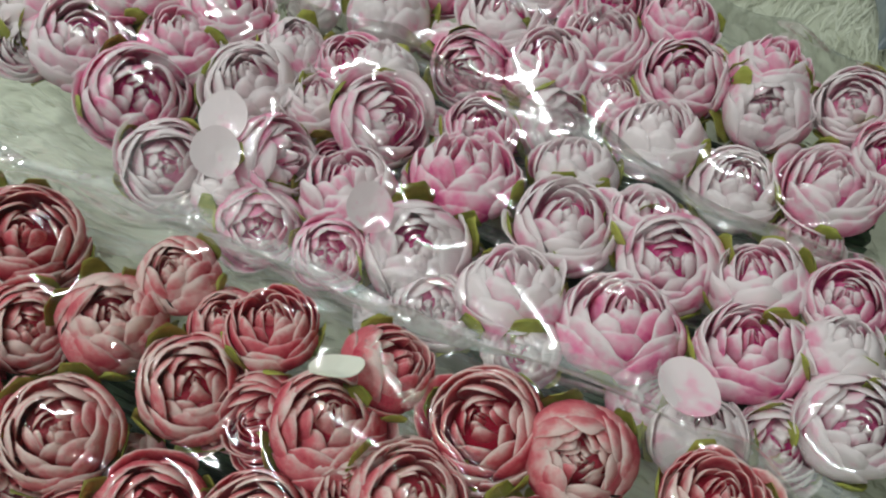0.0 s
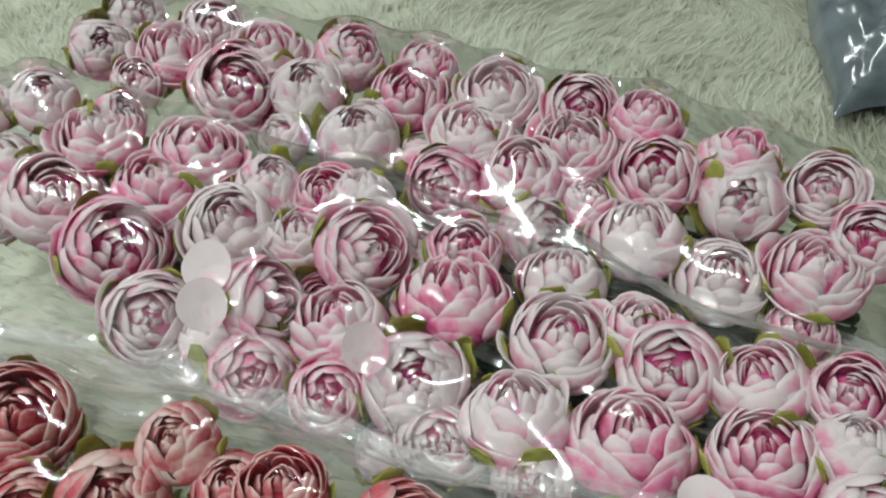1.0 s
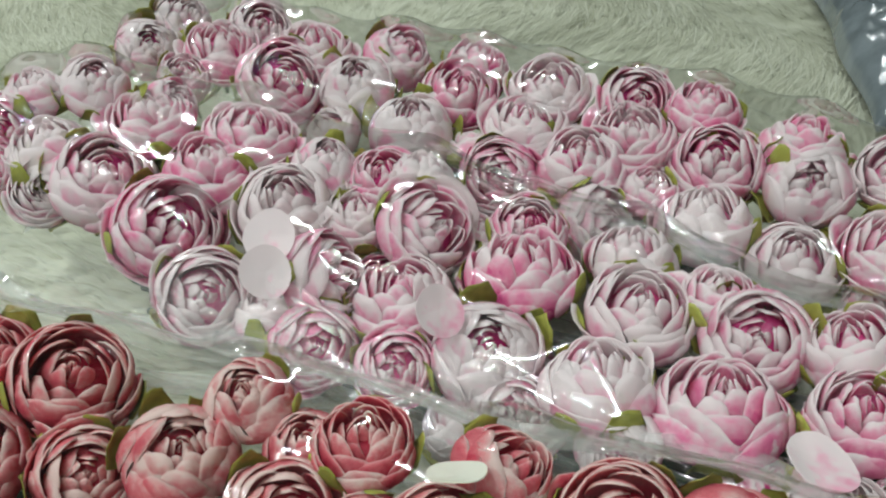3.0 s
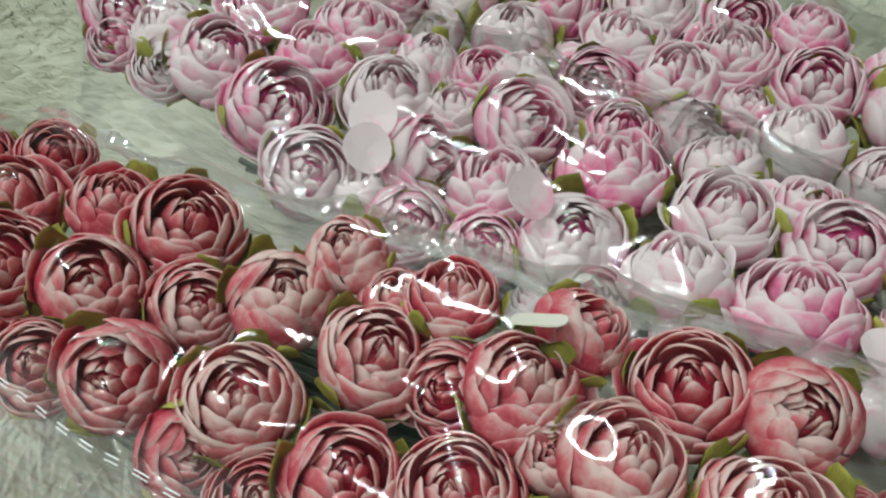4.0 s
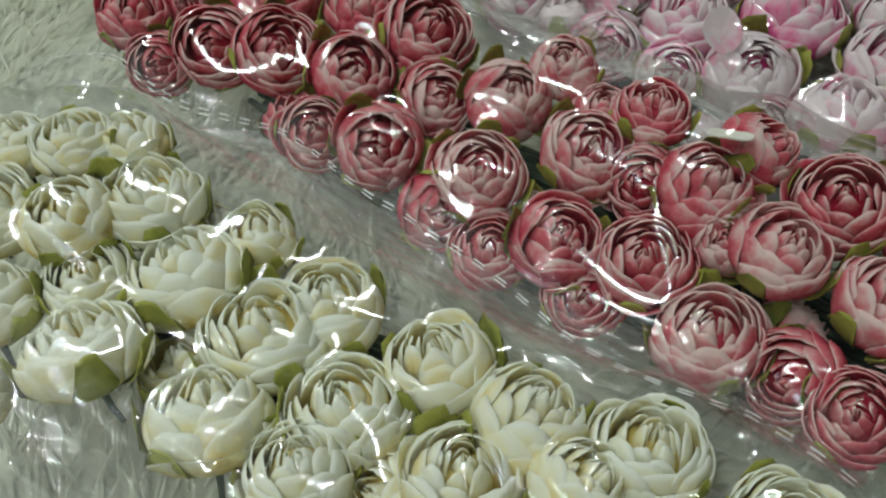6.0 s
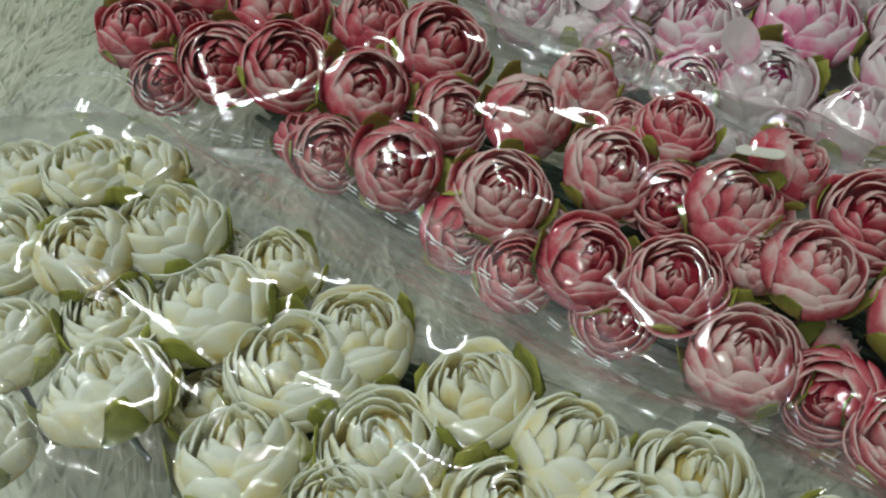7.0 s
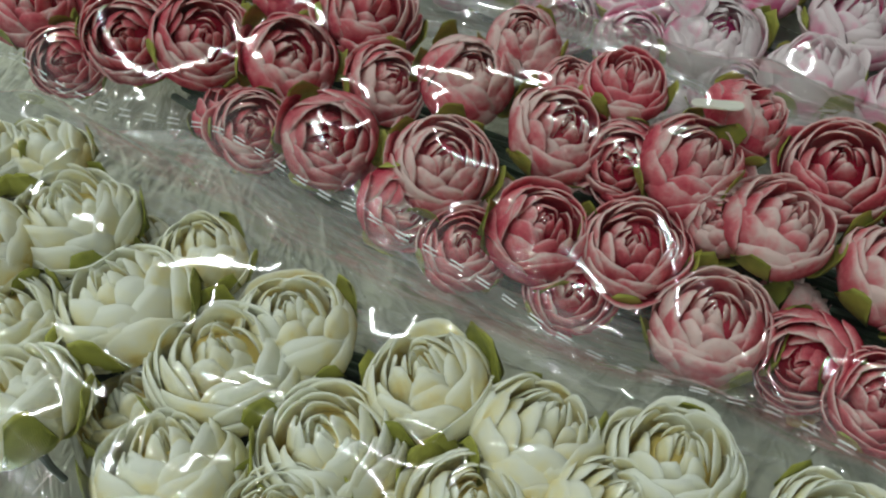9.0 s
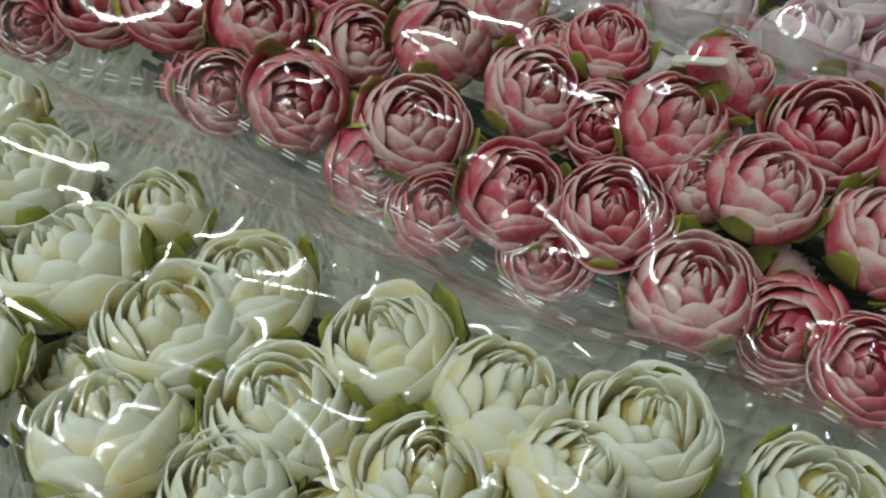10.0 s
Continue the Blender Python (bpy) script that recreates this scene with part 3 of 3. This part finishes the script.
def fill(colour, bag, seed):
    """Smaller heads tucked under and between the upper ones of a bag."""
    rng = random.Random(seed)
    upper = list(heads[bag])
    spots = []
    for i, a in enumerate(upper):
        for b in upper[i + 1:]:
            gap = math.hypot(a[0] - b[0], a[1] - b[1])
            if 0.024 < gap < 0.055:
                spots.append(((a[0] + b[0]) / 2, (a[1] + b[1]) / 2, max(0.014, min(a[2], b[2]) - 0.010)))
    rng.shuffle(spots)
    for x, y, z in spots:
        r = rng.uniform(0.0125, 0.0145)
        if all((x - h[0]) ** 2 + (y - h[1]) ** 2 + (z - h[2]) ** 2 > (0.78 * (r + h[3])) ** 2 for h in heads[bag]):
            peony(colour, bag, x, y, z, r, rng.uniform(15, 60), rng.uniform(-180, 180), True)


fill("pink", "far", 31)
fill("pink", "near", 32)
fill("coral", "coral", 33)
fill("cream", "cream", 34)


# ---- the bags ----
def drape(bag, words, cx, cy, angle, half_long, half_wide, lift, seed, marked=False):
    """Clear film laid over the heads: pulled taut between them, down to the rug at its rim, with creases."""
    rng = np.random.default_rng(seed)
    ns, nt = 505, 181
    s = np.linspace(-half_long, half_long, ns)
    t = np.linspace(-half_wide, half_wide, nt)
    sg, tg = np.meshgrid(s, t, indexing="ij")
    ca, sa = math.cos(radians(angle)), math.sin(radians(angle))
    wob = 0.004 * np.sin(sg * 31 + seed) + 0.003 * np.sin(sg * 67 + 2 * seed)
    tw = tg + wob * np.abs(tg) / half_wide
    x, y = cx + sg * ca - tw * sa, cy + sg * sa + tw * ca

    def floor_of(x, y, grow):
        rest = np.full(x.shape, 0.003)
        for hx, hy, hz, hr in heads[bag]:
            d2 = (x - hx) ** 2 + (y - hy) ** 2
            big = hr * grow
            rest = np.maximum(rest, np.where(d2 < big * big, hz + np.sqrt(np.maximum(0, big * big - d2)), 0))
        return rest + lift

    # pulled taut on a coarse net first
    xc, yc = x[::4, ::3], y[::4, ::3]
    rest = floor_of(xc, yc, 1.08)
    net = rest.copy()
    for _ in range(2600):
        m = net.copy()
        m[1:-1, 1:-1] = 0.33 * (net[2:, 1:-1] + net[:-2, 1:-1]) + 0.17 * (net[1:-1, 2:] + net[1:-1, :-2]) - 0.000015
        m[0], m[-1] = 0.9 * net[1], 0.9 * net[-2]
        m[:, 0], m[:, -1] = 0.93 * net[:, 1], 0.93 * net[:, -2]
        net = np.maximum(rest, m)
    si, ti = np.arange(ns) / 4, np.arange(nt) / 3
    half_net = np.stack([np.interp(si, np.arange(net.shape[0]), net[:, k]) for k in range(net.shape[1])], 1)
    z = np.stack([np.interp(ti, np.arange(net.shape[1]), half_net[k]) for k in range(ns)], 0)
    for _ in range(44):
        z[1:-1, 1:-1] = (z[2:, 1:-1] + z[:-2, 1:-1] + z[1:-1, 2:] + z[1:-1, :-2] + 4 * z[1:-1, 1:-1]) / 8
    z = z + 0.0012
    for _ in range(26):
        a = rng.normal(-0.05, 0.22)
        ps, pt = rng.uniform(-half_long, half_long), rng.uniform(-half_wide, half_wide)
        along = (sg - ps) * math.cos(a) + (tg - pt) * math.sin(a)
        off = -(sg - ps) * math.sin(a) + (tg - pt) * math.cos(a)
        w, reach = rng.uniform(0.0018, 0.0034), rng.uniform(0.02, 0.08)
        z += rng.uniform(0.0005, 0.0016) * np.exp(-(off / w) ** 2) * np.exp(-(along / reach) ** 2)
    for side in (-1, 1):
        for k in range(16):
            line = side * half_wide * rng.uniform(0.58, 0.99) + 0.003 * np.sin(sg * rng.uniform(8, 22) + k * 2.0) + 0.03 * (sg - 0.1) * rng.uniform(-1, 1)
            z += rng.uniform(0.0004, 0.0016) * np.exp(-((tg - line) / rng.uniform(0.0009, 0.0018)) ** 2) * np.clip(0.5 + 0.6 * np.sin(sg * rng.uniform(8, 30) + k), 0, 1)
    margin = np.clip((np.abs(tg) / half_wide - 0.55) / 0.3, 0, 1)
    crinkle = np.abs(np.sin(sg * 260 + 2.5 * np.sin(tg * 210 + seed))) + 0.7 * np.abs(np.sin(sg * 150 - tg * 330 + 3.0 * np.sin(sg * 37)))
    z += 0.0003 * margin * crinkle
    verts = np.stack([x, y, z], -1).reshape(-1, 3)
    idx = np.arange(ns * nt).reshape(ns, nt)
    faces = np.stack([idx[:-1, :-1], idx[1:, :-1], idx[1:, 1:], idx[:-1, 1:]], -1).reshape(-1, 4)
    top = new("flower_bag")
    uvs = np.stack([(sg / half_long + 1) / 2, (tg / half_wide + 1) / 2], -1).reshape(-1, 2)
    sheet = part("film", mesh_of("film", verts.tolist(), faces.tolist(), uvs, crisp=False), FILM, top, "clear creased wrapping film")
    sheet.visible_shadow = False
    for side, name in ((0, "seam"), (-1, "seam")):
        v, f = [], []
        way = 1 if side == 0 else -1
        # a flattened hem with three folded ridges
        hem = [(0.0, 0.0004), (0.0015, 0.0016), (0.0030, 0.0003), (0.0048, 0.0014), (0.0066, 0.0001), (0.0085, 0.0009), (0.0105, -0.0004)]
        hem += [(a, b - 0.0005) for a, b in hem[::-1]]
        for k in range(ns):
            p = Vector((x[k, side], y[k, side], z[k, side]))
            sag = 0.0007 * (1 + math.sin(k * 0.1 + seed))
            stretch = 1 + 0.25 * math.sin(k * 0.037 + 2 * seed)
            v += [p + Vector((sa, -ca, 0)) * (way * a * stretch) + Vector((0, 0, b * (1 + 0.5 * math.sin(k * 0.19 + 60 * a)) - sag * a / 0.0105)) for a, b in hem]
        m = len(hem)
        for k in range(ns - 1):
            for e in range(m):
                a, b = m * k + e, m * k + (e + 1) % m
                f.append((a, b, b + m, a + m))
        strip = part(name, mesh_of(name, v, f, [(k // m / ns, 0.1 * (k % m)) for k in range(len(v))]), SEAM, top, "pressed seam of the film")
        strip.visible_shadow = False
    if marked:
        row = int(np.argmin(np.abs(t + 0.052)))
        for start in range(20, ns - 20, 10):
            v, f = [], []
            for off in (row, row + 1):
                for k in range(start, start + 5):
                    p, q = (Vector((x[e, off], y[e, off], z[e, off] + 0.0005)) for e in (k, k + 1))
                    w = Vector((sa, -ca, 0)) * 0.00018
                    h = Vector((0, 0, 0.0002))
                    n = len(v)
                    v += [p - w, p + w, q + w, q - w, p - w + h, p + w + h, q + w + h, q - w + h]
                    f += [(n, n + 3, n + 2, n + 1), (n + 4, n + 5, n + 6, n + 7), (n, n + 1, n + 5, n + 4), (n + 2, n + 3, n + 7, n + 6), (n + 1, n + 2, n + 6, n + 5), (n + 3, n, n + 4, n + 7)]
            part("seal_mark", mesh_of("seal_mark", v, f, smooth=False), MARK, top, "pressed pale double dash")
    tagged(top, f"clear plastic bag full of {words} cloth peonies on fur", "plastic bag", "flower bags")


drape("far", "pale pink", 0.024, 0.358, -30.8, 0.225, 0.078, 0.0, 1)
drape("near", "pink", -0.023, 0.267, -34.2, 0.225, 0.072, 0.0015, 2)
drape("coral", "coral", -0.098, 0.169, -27.7, 0.225, 0.070, 0.003, 3, True)
drape("cream", "cream", -0.120, 0.065, -20.2, 0.225, 0.078, 0.0045, 4)


def stem_bundle(bag, cx, cy, angle, half_long, half_wide, seed):
    """Loose wire stems under the heads of a bag, added densely to darken the gaps between heads."""
    rng = random.Random(seed)
    top = new("stem_bundle")
    ca, sa = math.cos(radians(angle)), math.sin(radians(angle))
    for k in range(96):
        t0, s0, span = rng.uniform(-half_wide * 0.55, half_wide * 0.55), rng.uniform(-half_long * 0.8, half_long * 0.3), rng.uniform(0.10, 0.2)
        bend, z0 = rng.uniform(-0.008, 0.008), rng.uniform(0.004, 0.016)
        pts = []
        for j in range(6):
            u = j / 5
            s, t = min(s0 + u * span, half_long), t0 + bend * math.sin(2.5 * u)
            pts.append((cx + s * ca - t * sa, cy + s * sa + t * ca, z0 + 0.003 * math.sin(5 * u + k)))
        part("stem", mesh_of("stem", *tube(pts, [0.0015] * 6, 6)), STEM, top)
    tagged(top, f"bundle of dark green wire stems under {bag} flower heads", "stems")


stem_bundle("pale pink", 0.024, 0.358, -30.8, 0.17, 0.036, 21)
stem_bundle("pink", -0.023, 0.267, -34.2, 0.18, 0.045, 22)
stem_bundle("coral", -0.098, 0.169, -27.7, 0.17, 0.042, 23)
stem_bundle("cream", -0.120, 0.065, -20.2, 0.14, 0.036, 24)


def dark_pack():
    """A dark, puffy parcel in crumpled glossy film, with a folded-over end."""
    parcel = new("dark_parcel")
    nx, ny = 110, 130

    def crumple(p, q):
        return 0.010 * noise.noise((p * 3, q * 3, 3)) + 0.006 * abs(noise.noise((p * 7 + q * 3, q * 6, 7))) + 0.0035 * abs(noise.noise((p * 17, q * 15 + p * 6, 11)))

    verts, faces = [], []
    for j in range(ny):
        for i in range(nx):
            u, v = i / (nx - 1) * 2 - 1, j / (ny - 1) * 2 - 1
            h = max(0.0, (1 - u ** 6) * (1 - v ** 6)) ** 0.5
            x, y = 0.495 + 0.17 * u + 0.085 * v + 0.012 * noise.noise((v * 3, 1, 1)), 0.69 + 0.25 * v + 0.015 * noise.noise((u * 3, 5, 2))
            verts.append((x, y, 0.004 + 0.03 * h + h * crumple(2 * u, 2 * v)))
    faces = [(j * nx + i, j * nx + i + 1, (j + 1) * nx + i + 1, (j + 1) * nx + i) for j in range(ny - 1) for i in range(nx - 1)]
    part("wrapping", mesh_of("wrapping", verts, faces, crisp=False), DARK_PACK, parcel, "crumpled dark glossy film")
    verts, faces = [], []
    for j in range(40):
        for i in range(60):
            u, v = i / 59 * 2 - 1, j / 39
            verts.append((0.41 + 0.155 * u + 0.05 * v + 0.006 * noise.noise((v * 4, u * 3, 9)), 0.455 + 0.085 * v + 0.008 * noise.noise((u * 5, 2, 4)), 0.012 + 0.034 * math.sin(1.5 * v) * (1 - u ** 8) + 0.7 * crumple(2.5 * u, 1.5 * v + 4)))
    faces = [(j * 60 + i, j * 60 + i + 1, (j + 1) * 60 + i + 1, (j + 1) * 60 + i) for j in range(39) for i in range(59)]
    part("folded_end", mesh_of("folded_end", verts, faces, crisp=False), DARK_PACK, parcel, "folded-over end of the wrapping")
    tagged(parcel, "dark blue-grey parcel in crumpled glossy film on fur", "parcel")


dark_pack()


def loose_petal(colour, x, y, z, r, tilt, turn, lean, words):
    """A single fallen petal: a thin, shallow oval cup."""
    rings, sides = 5, 20
    verts, faces, uvs = [], [], []
    for top in (0, 1):
        for j in range(rings + 1):
            for i in range(sides):
                a, d = 2 * math.pi * i / sides, j / rings
                px, py = 0.92 * d * math.cos(a), d * math.sin(a) * (1 + 0.08 * math.cos(a))
                verts.append((px, py, 0.14 * d * d + 0.04 * math.sin(3 * a + x * 900) * d + (0.05 if top else 0.0)))
                uvs.append((0.5 + px * 0.4, 0.86 + py * 0.12))
    n = (rings + 1) * sides
    for j in range(rings):
        for i in range(sides):
            a, b = j * sides + i, j * sides + (i + 1) % sides
            faces.append((a, a + sides, b + sides, b))
            faces.append((n + a, n + b, n + b + sides, n + a + sides))
    for i in range(sides):
        a, b = rings * sides + i, rings * sides + (i + 1) % sides
        faces.append((a, n + a, n + b, b))
    ob = part("loose_petal", mesh_of("loose_petal", verts, faces, uvs), LOOSE[colour])
    ob.matrix_basis = pose(x, y, z, 0, 0, turn) @ pose(0, 0, 0, tilt, lean, 0) @ Matrix.Diagonal((r, r, r, 1))
    tagged(ob, words, "loose petal", "loose petals")


loose_petal("pink", -0.0786, 0.2714, 0.0638, 0.0100, 40, 0, -10, "pale pink loose cloth petal against the clear film")
loose_petal("pink", -0.0803, 0.2575, 0.0581, 0.0095, 46, 15, 6, "pale pink loose cloth petal against the clear film")
loose_petal("pink", -0.0247, 0.2303, 0.0546, 0.0088, 52, 30, 0, "pink loose cloth petal stuck on a flower head")
loose_petal("cream", -0.0269, 0.1500, 0.0640, 0.0078, -26, 0, 0, "white loose cloth petal lying on a coral flower head")
loose_petal("pink", 0.0691, 0.1642, 0.0401, 0.0100, 12, 20, 8, "pink loose cloth petal lying on a flower head")
